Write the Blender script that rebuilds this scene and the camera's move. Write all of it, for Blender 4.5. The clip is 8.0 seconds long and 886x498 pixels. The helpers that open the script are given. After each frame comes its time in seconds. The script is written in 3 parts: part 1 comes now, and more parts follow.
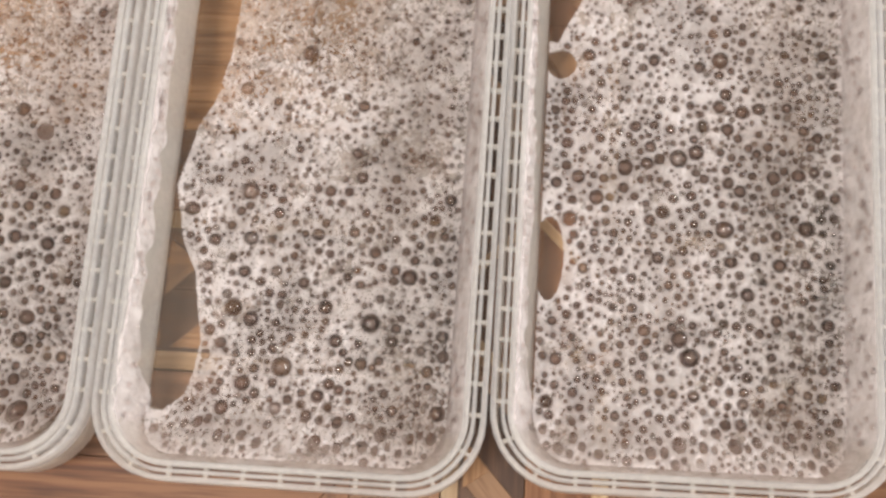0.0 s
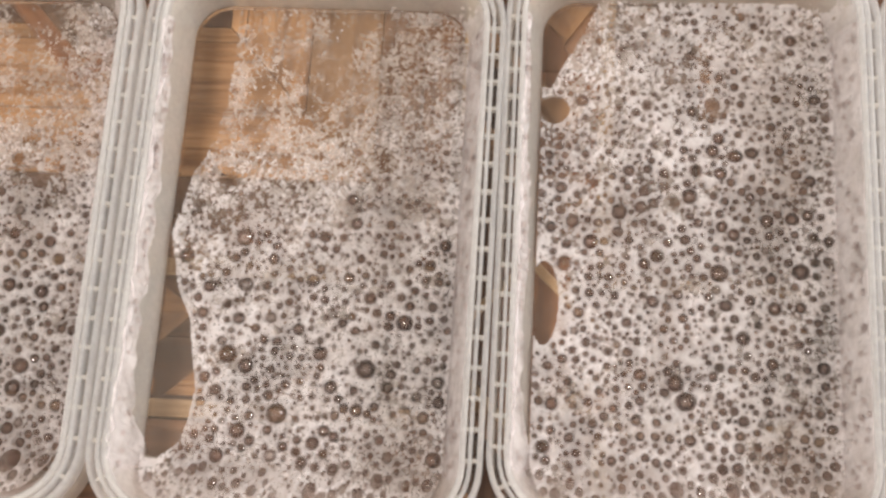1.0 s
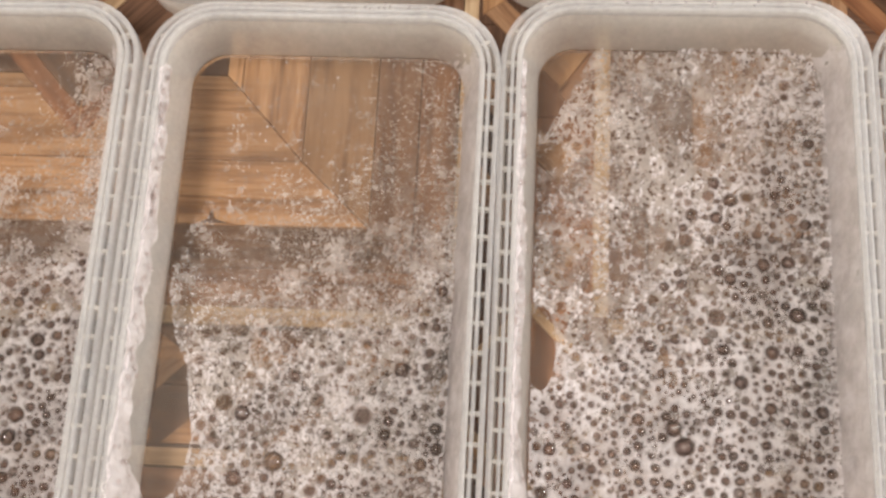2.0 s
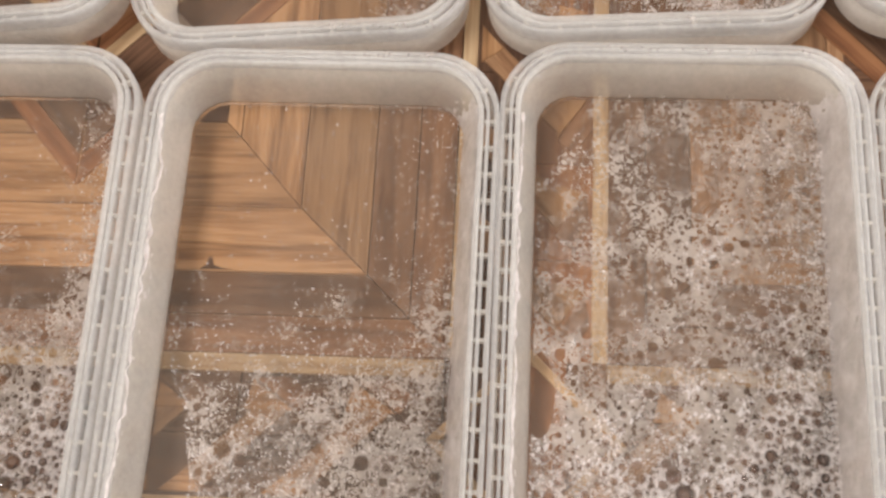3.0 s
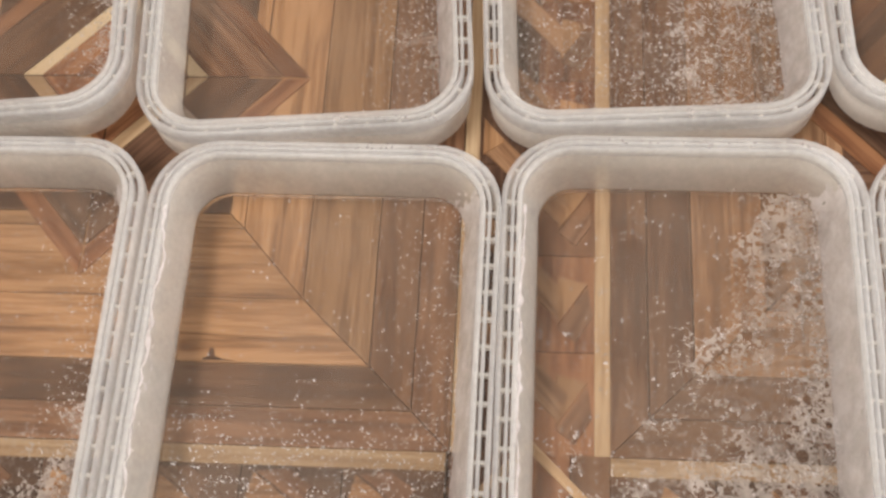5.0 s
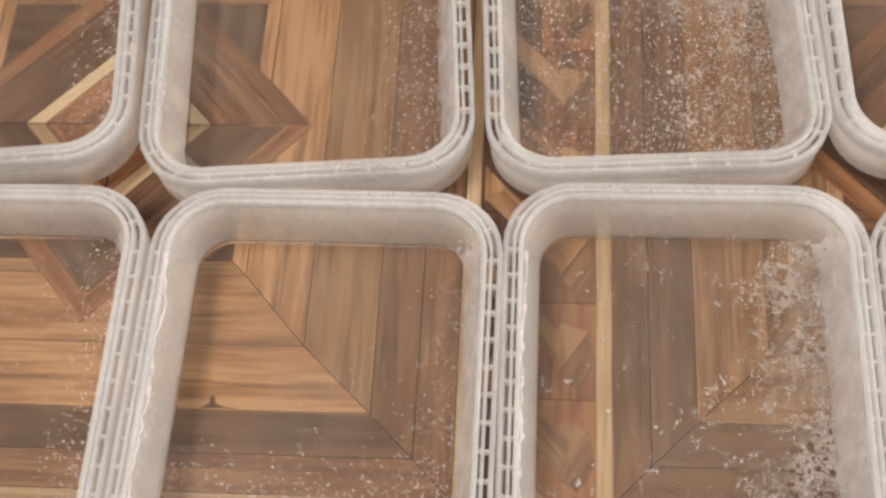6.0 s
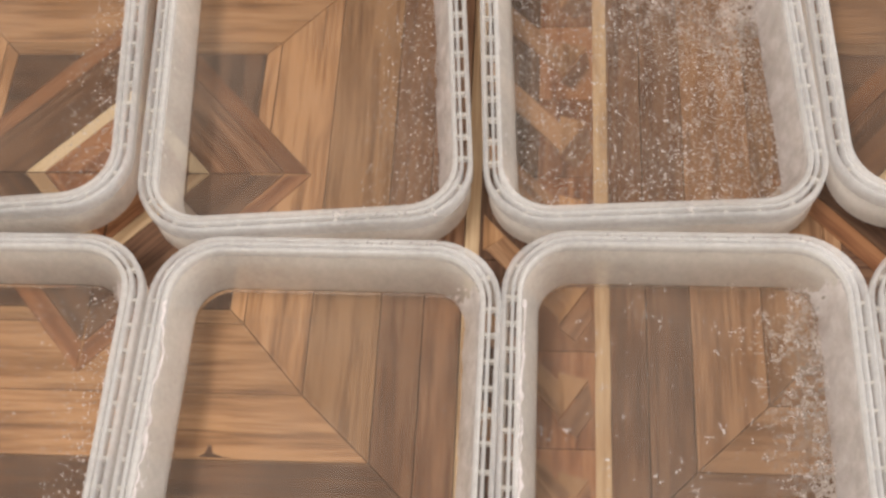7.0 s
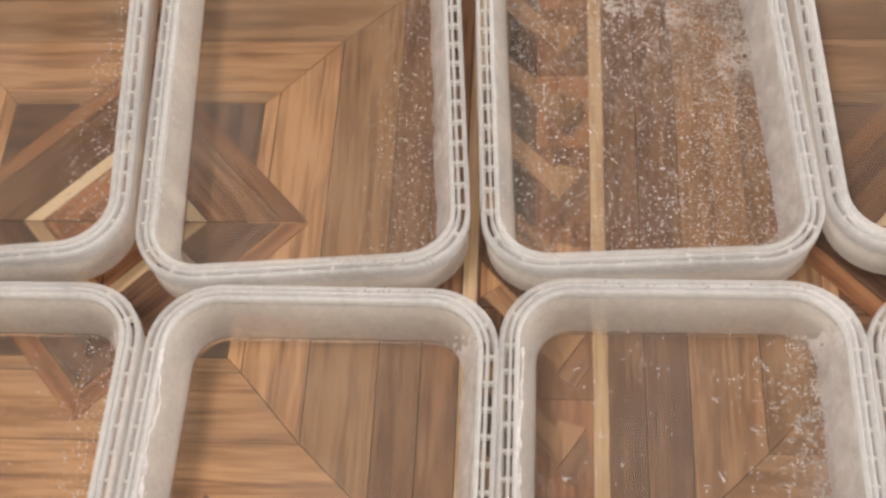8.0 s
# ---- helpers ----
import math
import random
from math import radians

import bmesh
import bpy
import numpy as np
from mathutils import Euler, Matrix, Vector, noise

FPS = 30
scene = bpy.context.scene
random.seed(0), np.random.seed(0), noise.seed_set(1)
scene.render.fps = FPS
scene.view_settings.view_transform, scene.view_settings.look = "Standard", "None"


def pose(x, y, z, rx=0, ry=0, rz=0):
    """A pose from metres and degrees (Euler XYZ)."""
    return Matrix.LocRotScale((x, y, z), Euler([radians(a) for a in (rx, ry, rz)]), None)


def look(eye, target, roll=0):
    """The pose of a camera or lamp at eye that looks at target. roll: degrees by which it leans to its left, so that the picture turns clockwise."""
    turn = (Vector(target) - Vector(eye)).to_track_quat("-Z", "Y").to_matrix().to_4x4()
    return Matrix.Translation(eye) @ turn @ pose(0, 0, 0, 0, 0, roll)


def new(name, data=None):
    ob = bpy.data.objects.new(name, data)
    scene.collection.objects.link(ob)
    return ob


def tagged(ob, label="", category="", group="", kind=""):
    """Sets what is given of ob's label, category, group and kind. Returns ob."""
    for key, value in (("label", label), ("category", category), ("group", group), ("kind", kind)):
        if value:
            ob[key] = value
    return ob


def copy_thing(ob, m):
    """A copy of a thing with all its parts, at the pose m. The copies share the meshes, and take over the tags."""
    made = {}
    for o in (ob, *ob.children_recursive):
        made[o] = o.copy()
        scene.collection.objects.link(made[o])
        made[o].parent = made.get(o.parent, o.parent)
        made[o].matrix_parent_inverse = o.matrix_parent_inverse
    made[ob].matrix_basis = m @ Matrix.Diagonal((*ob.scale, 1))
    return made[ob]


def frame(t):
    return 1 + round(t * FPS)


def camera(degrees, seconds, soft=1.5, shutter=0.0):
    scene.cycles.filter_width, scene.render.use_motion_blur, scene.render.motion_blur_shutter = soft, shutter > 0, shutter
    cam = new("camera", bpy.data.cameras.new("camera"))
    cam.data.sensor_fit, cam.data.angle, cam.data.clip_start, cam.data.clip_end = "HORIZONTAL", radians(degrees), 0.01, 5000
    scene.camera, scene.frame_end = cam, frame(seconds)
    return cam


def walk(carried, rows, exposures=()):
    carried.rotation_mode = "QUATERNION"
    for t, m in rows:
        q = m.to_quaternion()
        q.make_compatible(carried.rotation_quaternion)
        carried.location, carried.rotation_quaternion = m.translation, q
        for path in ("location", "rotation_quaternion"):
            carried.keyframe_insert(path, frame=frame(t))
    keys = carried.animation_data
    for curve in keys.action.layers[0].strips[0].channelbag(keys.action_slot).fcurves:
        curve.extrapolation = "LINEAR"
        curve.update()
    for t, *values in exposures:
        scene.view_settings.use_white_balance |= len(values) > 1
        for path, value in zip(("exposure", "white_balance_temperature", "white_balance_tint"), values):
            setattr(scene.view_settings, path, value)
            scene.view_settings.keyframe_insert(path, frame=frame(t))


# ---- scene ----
EYE_HEIGHT = 0.421
cam = camera(38.58, 8.0, soft=2.8)
walk(cam, [
    (0.0, pose(0, 0, EYE_HEIGHT, 14.499, 3.727, 3.643)),
    (0.5, pose(0, 0, EYE_HEIGHT, 15.541, 3.693, 3.446)),
    (1.0, pose(0, 0, EYE_HEIGHT, 16.519, 3.596, 3.221)),
    (1.5, pose(0, 0, EYE_HEIGHT, 17.512, 3.572, 2.952)),
    (3.0, pose(0, 0, EYE_HEIGHT, 20.653, 3.495, 2.850)),
    (3.5, pose(0, 0, EYE_HEIGHT, 21.634, 3.504, 2.906)),
    (4.0, pose(0, 0, EYE_HEIGHT, 22.672, 3.532, 2.905)),
    (4.5, pose(0, 0, EYE_HEIGHT, 23.737, 3.508, 2.961)),
    (6.0, pose(0, 0, EYE_HEIGHT, 26.920, 3.619, 2.952)),
    (6.5, pose(0, 0, EYE_HEIGHT, 28.006, 3.596, 2.938)),
    (7.0, pose(0, 0, EYE_HEIGHT, 29.104, 3.572, 2.877)),
    (7.5, pose(0, 0, EYE_HEIGHT, 30.163, 3.634, 2.788)),
    (8.0, pose(0, 0, EYE_HEIGHT, 31.255, 3.542, 2.710)),
], exposures=[(0.0, 0.0), (8.0, 0.0)])

# ---- light ----
world = bpy.data.worlds.new("room_air")
scene.world = world
world.use_nodes = True
world.node_tree.nodes["Background"].inputs[0].default_value = (1.0, 0.93, 0.85, 1)
world.node_tree.nodes["Background"].inputs[1].default_value = 0.15


def area_lamp(name, m, sx, sy, watts, color):
    data = bpy.data.lights.new(name, "AREA")
    data.shape, data.size, data.size_y = "RECTANGLE", sx, sy
    data.energy, data.color = watts, color
    ob = new(name, data)
    ob.matrix_world = m
    return ob


area_lamp("window_light", look((1.94, 0.40, 0.85), (0, 0.25, 0.1), 90), 0.45, 1.3, 57, (1.0, 0.975, 0.96))
area_lamp("ceiling_lamp", look((-0.50, -0.45, 1.85), (-0.08, 0.2, 0)), 0.6, 0.6, 37, (1.0, 0.95, 0.895))


# ---- materials ----
def material(name):
    m = bpy.data.materials.new(name)
    m.use_nodes = True
    nt = m.node_tree
    return m, nt, nt.nodes["Principled BSDF"], nt.nodes["Material Output"]


def node(nt, kind, **values):
    n = nt.nodes.new(kind)
    for key, value in values.items():
        n.inputs[key.replace("_", " ")].default_value = value
    return n


def ramp(nt, source, stops):
    r = nt.nodes.new("ShaderNodeValToRGB")
    e = r.color_ramp.elements
    while len(e) < len(stops):
        e.new(0.5)
    for item, (at, c) in zip(e, stops):
        item.position, item.color = at, (*c, 1)
    nt.links.new(source, r.inputs[0])
    return r


def wood(name, dark, mid, light, gloss=0.42):
    """Sawn and oiled wood: the grain runs along the piece's own x."""
    m, nt, bsdf, out = material(name)
    link = nt.links.new
    tc = nt.nodes.new("ShaderNodeTexCoord")
    info = nt.nodes.new("ShaderNodeObjectInfo")
    shift = node(nt, "ShaderNodeVectorMath")
    shift.operation = "MULTIPLY_ADD"
    comb = nt.nodes.new("ShaderNodeCombineXYZ")
    for k in range(3):
        link(info.outputs["Random"], comb.inputs[k])
    shift.inputs[1].default_value = (7.0, 3.1, 5.3)
    link(comb.outputs[0], shift.inputs[0])
    link(tc.outputs["Object"], shift.inputs[2])
    stretch = nt.nodes.new("ShaderNodeMapping")
    stretch.inputs["Scale"].default_value = (9, 130, 130)
    link(shift.outputs[0], stretch.inputs[0])
    broad = node(nt, "ShaderNodeTexNoise", Scale=1.0, Detail=5.0, Roughness=0.6, Distortion=0.6)
    link(stretch.outputs[0], broad.inputs["Vector"])
    fine_map = nt.nodes.new("ShaderNodeMapping")
    fine_map.inputs["Scale"].default_value = (40, 720, 720)
    link(shift.outputs[0], fine_map.inputs[0])
    fine = node(nt, "ShaderNodeTexNoise", Scale=1.0, Detail=1.0, Roughness=0.6)
    link(fine_map.outputs[0], fine.inputs["Vector"])
    blotch = node(nt, "ShaderNodeTexNoise", Scale=28.0, Detail=3.0)
    link(shift.outputs[0], blotch.inputs["Vector"])
    add = node(nt, "ShaderNodeMath")
    add.operation = "MULTIPLY_ADD"
    link(fine.outputs[0], add.inputs[0])
    add.inputs[1].default_value = 0.5
    link(broad.outputs[0], add.inputs[2])
    add2 = node(nt, "ShaderNodeMath")
    add2.operation = "MULTIPLY_ADD"
    link(blotch.outputs[0], add2.inputs[0])
    add2.inputs[1].default_value = 0.3
    link(add.outputs[0], add2.inputs[2])
    col = ramp(nt, add2.outputs[0], [(0.62, dark), (0.86, mid), (1.12, light)])
    tone = node(nt, "ShaderNodeHueSaturation")
    level = node(nt, "ShaderNodeMapRange")
    level.inputs["To Min"].default_value, level.inputs["To Max"].default_value = 0.70, 1.22
    link(info.outputs["Random"], level.inputs[0])
    link(level.outputs[0], tone.inputs["Value"])
    link(col.outputs[0], tone.inputs["Color"])
    link(tone.outputs[0], bsdf.inputs["Base Color"])
    bsdf.inputs["Roughness"].default_value = gloss
    bsdf.inputs["Specular IOR Level"].default_value = 0.3
    bump = node(nt, "ShaderNodeBump", Strength=0.03, Distance=0.0003)
    link(add.outputs[0], bump.inputs["Height"])
    link(bump.outputs[0], bsdf.inputs["Normal"])
    return m


WOOD_LIGHT = wood("light_teak", (0.14, 0.066, 0.030), (0.31, 0.164, 0.077), (0.43, 0.248, 0.128))
WOOD_BROWN = wood("brown_teak", (0.062, 0.028, 0.015), (0.152, 0.073, 0.039), (0.23, 0.122, 0.068))
WOOD_TAN = wood("tan_teak", (0.10, 0.048, 0.024), (0.215, 0.113, 0.058), (0.31, 0.178, 0.098))
WOOD_DARK = wood("dark_teak", (0.030, 0.014, 0.009), (0.078, 0.038, 0.022), (0.13, 0.069, 0.041))
WOOD_RED = wood("reddish_teak", (0.080, 0.029, 0.013), (0.19, 0.079, 0.036), (0.28, 0.132, 0.063))
WOOD_STRAW = wood("straw_inlay", (0.46, 0.32, 0.18), (0.66, 0.50, 0.31), (0.75, 0.60, 0.41))
WOOD_PALE = wood("pale_inlay", (0.26, 0.165, 0.088), (0.43, 0.285, 0.165), (0.53, 0.385, 0.24))


def plastic(name, clear, tint, rough=0.3, spread=0.04):
    """Milky polypropylene: part of the light goes straight through, part is scattered."""
    m, nt, bsdf, out = material(name)
    link = nt.links.new
    tc = nt.nodes.new("ShaderNodeTexCoord")
    haze = node(nt, "ShaderNodeTexNoise", Scale=60.0, Detail=5.0, Roughness=0.6)
    link(tc.outputs["Object"], haze.inputs["Vector"])
    # broad cloudy patches with fine scuffs over them
    broad = node(nt, "ShaderNodeTexNoise", Scale=28.0, Detail=3.0, Roughness=0.55)
    link(tc.outputs["Object"], broad.inputs["Vector"])
    scuff = node(nt, "ShaderNodeTexNoise", Scale=420.0, Detail=3.0, Roughness=0.7)
    link(tc.outputs["Object"], scuff.inputs["Vector"])
    blend = nt.nodes.new("ShaderNodeMath")
    blend.operation = "MULTIPLY_ADD"
    blend.inputs[1].default_value = 0.3
    link(scuff.outputs[0], blend.inputs[0])
    part_broad = nt.nodes.new("ShaderNodeMath")
    part_broad.operation = "MULTIPLY"
    part_broad.inputs[1].default_value = 0.7
    link(broad.outputs[0], part_broad.inputs[0])
    link(part_broad.outputs[0], blend.inputs[2])
    bsdf.inputs["Base Color"].default_value = (*tint, 1)
    bsdf.inputs["Roughness"].default_value = rough
    bsdf.inputs["IOR"].default_value = 1.49
    glow = node(nt, "ShaderNodeBsdfTranslucent")
    glow.inputs[0].default_value = (*tint, 1)
    body = node(nt, "ShaderNodeMixShader", Fac=0.55)
    link(bsdf.outputs[0], body.inputs[1])
    link(glow.outputs[0], body.inputs[2])
    open_part = node(nt, "ShaderNodeBsdfTransparent")
    see = node(nt, "ShaderNodeMapRange")
    see.inputs["From Min"].default_value, see.inputs["From Max"].default_value = 0.3, 0.7
    see.inputs["To Min"].default_value, see.inputs["To Max"].default_value = clear - spread, min(1.0, clear + spread)
    link(blend.outputs[0], see.inputs[0])
    mix = nt.nodes.new("ShaderNodeMixShader")
    link(see.outputs[0], mix.inputs[0])
    link(body.outputs[0], mix.inputs[1])
    link(open_part.outputs[0], mix.inputs[2])
    bump = node(nt, "ShaderNodeBump", Strength=0.15, Distance=0.0005)
    link(haze.outputs[0], bump.inputs["Height"])
    link(bump.outputs[0], bsdf.inputs["Normal"])
    link(mix.outputs[0], out.inputs[0])
    return m


PLASTIC = plastic("milky_plastic", 0.55, (0.905, 0.868, 0.82), spread=0.12)
PLASTIC_RIM = plastic("milky_rim_plastic", 0.54, (0.86, 0.855, 0.86), 0.13, spread=0.14)
PLASTIC_WEB = plastic("thin_web_plastic", 0.96, (0.84, 0.81, 0.77), 0.3)
PLASTIC_WET = plastic("wet_clear_plastic", 0.96, (0.88, 0.83, 0.72), 0.2)
PLASTIC_BASE = plastic("clear_base_plastic", 0.93, (0.78, 0.75, 0.68), 0.2)


def film(name, ior, tint, rough=0.02, milk=0.0):
    """Clear liquid or bubble skin: see-through, with gloss that grows to grazing angles."""
    m, nt, bsdf, out = material(name)
    link = nt.links.new
    nt.nodes.remove(bsdf)
    fres = node(nt, "ShaderNodeFresnel", IOR=ior)
    clear = node(nt, "ShaderNodeBsdfTransparent")
    clear.inputs[0].default_value = (*tint, 1)
    shine = node(nt, "ShaderNodeBsdfAnisotropic")
    shine.inputs["Roughness"].default_value = rough
    mix = nt.nodes.new("ShaderNodeMixShader")
    link(fres.outputs[0], mix.inputs[0])
    link(clear.outputs[0], mix.inputs[1])
    if milk:
        # soap clouds hang in the liquid
        tc = nt.nodes.new("ShaderNodeTexCoord")
        info = nt.nodes.new("ShaderNodeObjectInfo")
        move = nt.nodes.new("ShaderNodeVectorMath")
        link(tc.outputs["Object"], move.inputs[0])
        link(info.outputs["Random"], move.inputs[1])
        cloud = node(nt, "ShaderNodeTexNoise", Scale=22.0, Detail=5.0, Roughness=0.6)
        link(move.outputs[0], cloud.inputs["Vector"])
        amount = node(nt, "ShaderNodeMapRange")
        amount.inputs["From Min"].default_value, amount.inputs["From Max"].default_value = 0.35, 0.7
        amount.inputs["To Min"].default_value, amount.inputs["To Max"].default_value = milk * 0.4, milk * 1.8
        link(cloud.outputs[0], amount.inputs[0])
        soap = node(nt, "ShaderNodeBsdfDiffuse")
        soap.inputs[0].default_value = (0.86, 0.74, 0.64, 1)
        murky = nt.nodes.new("ShaderNodeMixShader")
        link(amount.outputs[0], murky.inputs[0])
        link(clear.outputs[0], murky.inputs[1])
        link(soap.outputs[0], murky.inputs[2])
        link(murky.outputs[0], mix.inputs[1])
    link(shine.outputs[0], mix.inputs[2])
    link(mix.outputs[0], out.inputs[0])
    return m


LIQUID = film("soapy_liquid", 1.36, (0.99, 0.957, 0.922), milk=0.035)
BUBBLE = film("bubble_skin", 1.85, (1.0, 0.95, 0.94), rough=0.09)


def froth(name, most, least, rough=0.25, cloudy=False, low=(0.885, 0.825, 0.825), high=(0.965, 0.935, 0.95)):
    """Froth; most, least: how much of the light passes straight through its thin and thick places."""
    m, nt, bsdf, out = material(name)
    link = nt.links.new
    tc = nt.nodes.new("ShaderNodeTexCoord")
    cells = nt.nodes.new("ShaderNodeTexVoronoi")
    cells.inputs["Scale"].default_value = 1500.0
    link(tc.outputs["Object"], cells.inputs["Vector"])
    patch = node(nt, "ShaderNodeTexNoise", Scale=120.0, Detail=6.0, Roughness=0.65)
    link(tc.outputs["Object"], patch.inputs["Vector"])
    col = ramp(nt, patch.outputs[0], [(0.3, low), (0.7, high)])
    link(col.outputs[0], bsdf.inputs["Base Color"])
    bsdf.inputs["Roughness"].default_value = rough
    bump = node(nt, "ShaderNodeBump", Strength=0.6, Distance=0.0004)
    link(cells.outputs["Distance"], bump.inputs["Height"])
    link(bump.outputs[0], bsdf.inputs["Normal"])
    glow = node(nt, "ShaderNodeBsdfTranslucent")
    link(col.outputs[0], glow.inputs[0])
    body = node(nt, "ShaderNodeMixShader", Fac=0.55)
    link(bsdf.outputs[0], body.inputs[1])
    link(glow.outputs[0], body.inputs[2])
    open_part = node(nt, "ShaderNodeBsdfTransparent")
    see = node(nt, "ShaderNodeMapRange")
    see.inputs["From Min"].default_value, see.inputs["From Max"].default_value = 0.35, 0.65
    see.inputs["To Min"].default_value, see.inputs["To Max"].default_value = most, least
    link(patch.outputs[0], see.inputs[0])
    if cloudy:
        # broad thick and thin places
        cloud = node(nt, "ShaderNodeTexNoise", Scale=45.0, Detail=4.0, Roughness=0.55)
        link(tc.outputs["Object"], cloud.inputs["Vector"])
        both = nt.nodes.new("ShaderNodeMath")
        both.operation = "MULTIPLY_ADD"
        both.inputs[1].default_value = 1.6
        link(cloud.outputs[0], both.inputs[0])
        link(patch.outputs[0], both.inputs[2])
        see.inputs["From Min"].default_value, see.inputs["From Max"].default_value = 1.08, 1.52
        link(both.outputs[0], see.inputs[0])
    mix = nt.nodes.new("ShaderNodeMixShader")
    link(see.outputs[0], mix.inputs[0])
    link(body.outputs[0], mix.inputs[1])
    link(open_part.outputs[0], mix.inputs[2])
    link(mix.outputs[0], out.inputs[0])
    return m


FROTH = froth("white_froth", 0.46, 0.13, cloudy=True)
WET = froth("wet_froth", 0.6, 0.3, 0.06)
THIN = froth("thin_froth", 0.80, 0.50, low=(0.87, 0.79, 0.75), high=(0.94, 0.89, 0.87))
# brown put into this film stands for scattered light over the wood below
SHEER = froth("brown_tinted_bubble_film", 0.72, 0.56, low=(0.40, 0.285, 0.25), high=(0.52, 0.39, 0.35))
HAZE = froth("hazy_froth", 0.90, 0.40, cloudy=True, low=(0.87, 0.79, 0.74), high=(0.93, 0.87, 0.83))
FLECK = froth("thin_foam_fleck", 0.89, 0.66, low=(0.87, 0.80, 0.76), high=(0.94, 0.89, 0.87))
FROST = froth("frosty_film", 0.55, 0.30, cloudy=True)


def paint(name, color):
    m, nt, bsdf, out = material(name)
    tc = nt.nodes.new("ShaderNodeTexCoord")
    n = node(nt, "ShaderNodeTexNoise", Scale=6.0, Detail=6.0)
    nt.links.new(tc.outputs["Object"], n.inputs["Vector"])
    c = ramp(nt, n.outputs[0], [(0.3, tuple(v * 0.92 for v in color)), (0.7, color)])
    nt.links.new(c.outputs[0], bsdf.inputs["Base Color"])
    bsdf.inputs["Roughness"].default_value = 0.7
    return m


WALL_PAINT = paint("wall_paint", (0.72, 0.68, 0.62))
FLOOR_TILE = paint("floor_tile", (0.42, 0.36, 0.30))


# ---- building helpers ----
def mesh_of(name, verts, faces, mats, smooth=False, face_mats=None):
    me = bpy.data.meshes.new(name)
    me.from_pydata(verts, [], faces)
    for m in mats:
        me.materials.append(m)
    if face_mats:
        me.polygons.foreach_set("material_index", face_mats)
    if smooth:
        me.shade_smooth()
    me.update()
    return me


def part(name, me, parent, label=""):
    ob = new(name, me)
    ob.parent = parent
    return tagged(ob, label) if label else ob


def box_mesh(name, lo, hi, mat):
    (a, b, c), (d, e, f) = lo, hi
    v = [(a, b, c), (d, b, c), (d, e, c), (a, e, c), (a, b, f), (d, b, f), (d, e, f), (a, e, f)]
    q = [(3, 2, 1, 0), (4, 5, 6, 7), (0, 1, 5, 4), (1, 2, 6, 5), (2, 3, 7, 6), (3, 0, 4, 7)]
    return mesh_of(name, v, q, [mat])


# ---- room round the table ----
TABLE_LO, TABLE_HI = (-0.345, -0.285), (0.34, 0.82)
for name, lo, hi, mat in (
        ("floor", (-2, -1.8, -0.52), (2, 2.4, -0.45), FLOOR_TILE), ("ceiling", (-2, -1.8, 2.0), (2, 2.4, 2.1), WALL_PAINT),
        ("wall_west", (-2.1, -1.8, -0.45), (-2, 2.4, 2.0), WALL_PAINT), ("wall_east", (2, -1.8, -0.45), (2.1, 2.4, 2.0), WALL_PAINT),
        ("wall_south", (-2.1, -1.9, -0.45), (2.1, -1.8, 2.0), WALL_PAINT), ("wall_north", (-2.1, 2.4, -0.45), (2.1, 2.5, 2.0), WALL_PAINT)):
    tagged(new(name, box_mesh(name, lo, hi, mat)), "plain painted " + name.split("_")[0] + " of the room", name.split("_")[0], kind="structure")

# ---- table with a marquetry top ----
table = tagged(new("table"), "wooden table with a geometric marquetry top of mixed teak", "table")
part("core", box_mesh("core", (TABLE_LO[0], TABLE_LO[1], -0.040), (TABLE_HI[0], TABLE_HI[1], -0.004), WOOD_BROWN), table)
for sx in (TABLE_LO[0] + 0.04, TABLE_HI[0] - 0.04):
    for sy in (TABLE_LO[1] + 0.04, TABLE_HI[1] - 0.04):
        part("leg", box_mesh("leg", (sx - 0.03, sy - 0.03, -0.45), (sx + 0.03, sy + 0.03, -0.040), WOOD_BROWN), table)

piece_rng = random.Random(5)


def piece(points, grain, mat, name="plank", top=0.0, gap=0.00010):
    """A flat piece of wood with eased edges. points: its outline in millimetres; grain: the angle of its fibres in degrees."""
    pts = [Vector((x / 1000, y / 1000)) for x, y in points]
    n = len(pts)
    if sum(pts[i].x * pts[(i + 1) % n].y - pts[(i + 1) % n].x * pts[i].y for i in range(n)) < 0:
        pts.reverse()
    c = sum(pts, Vector((0, 0))) / n
    turn = Matrix.Rotation(-radians(grain), 2)

    def inset(d):
        res = []
        for i in range(n):
            p, q, r = pts[i - 1], pts[i], pts[(i + 1) % n]
            a, b = (q - p).normalized(), (r - q).normalized()
            na, nb = Vector((-a.y, a.x)), Vector((-b.y, b.x))
            k = (na + nb).normalized()
            res.append(turn @ (q + k * (d / max(0.25, k.dot(na))) - c))
        return res
    lev = [(inset(gap), -0.006), (inset(gap), top - 0.0003), (inset(gap + 0.00014), top)]
    verts = [(p.x, p.y, z) for ring, z in lev for p in ring]
    faces = [tuple(range(2 * n, 3 * n))]
    for k in range(2):
        for i in range(n):
            j = (i + 1) % n
            faces.append((k * n + i, k * n + j, (k + 1) * n + j, (k + 1) * n + i))
    ob = part(name, mesh_of(name, verts, faces, [mat]), table)
    ob.location = (c.x, c.y, piece_rng.uniform(-0.0001, 0.0001))
    ob.rotation_euler = (0, 0, radians(grain))
    return ob


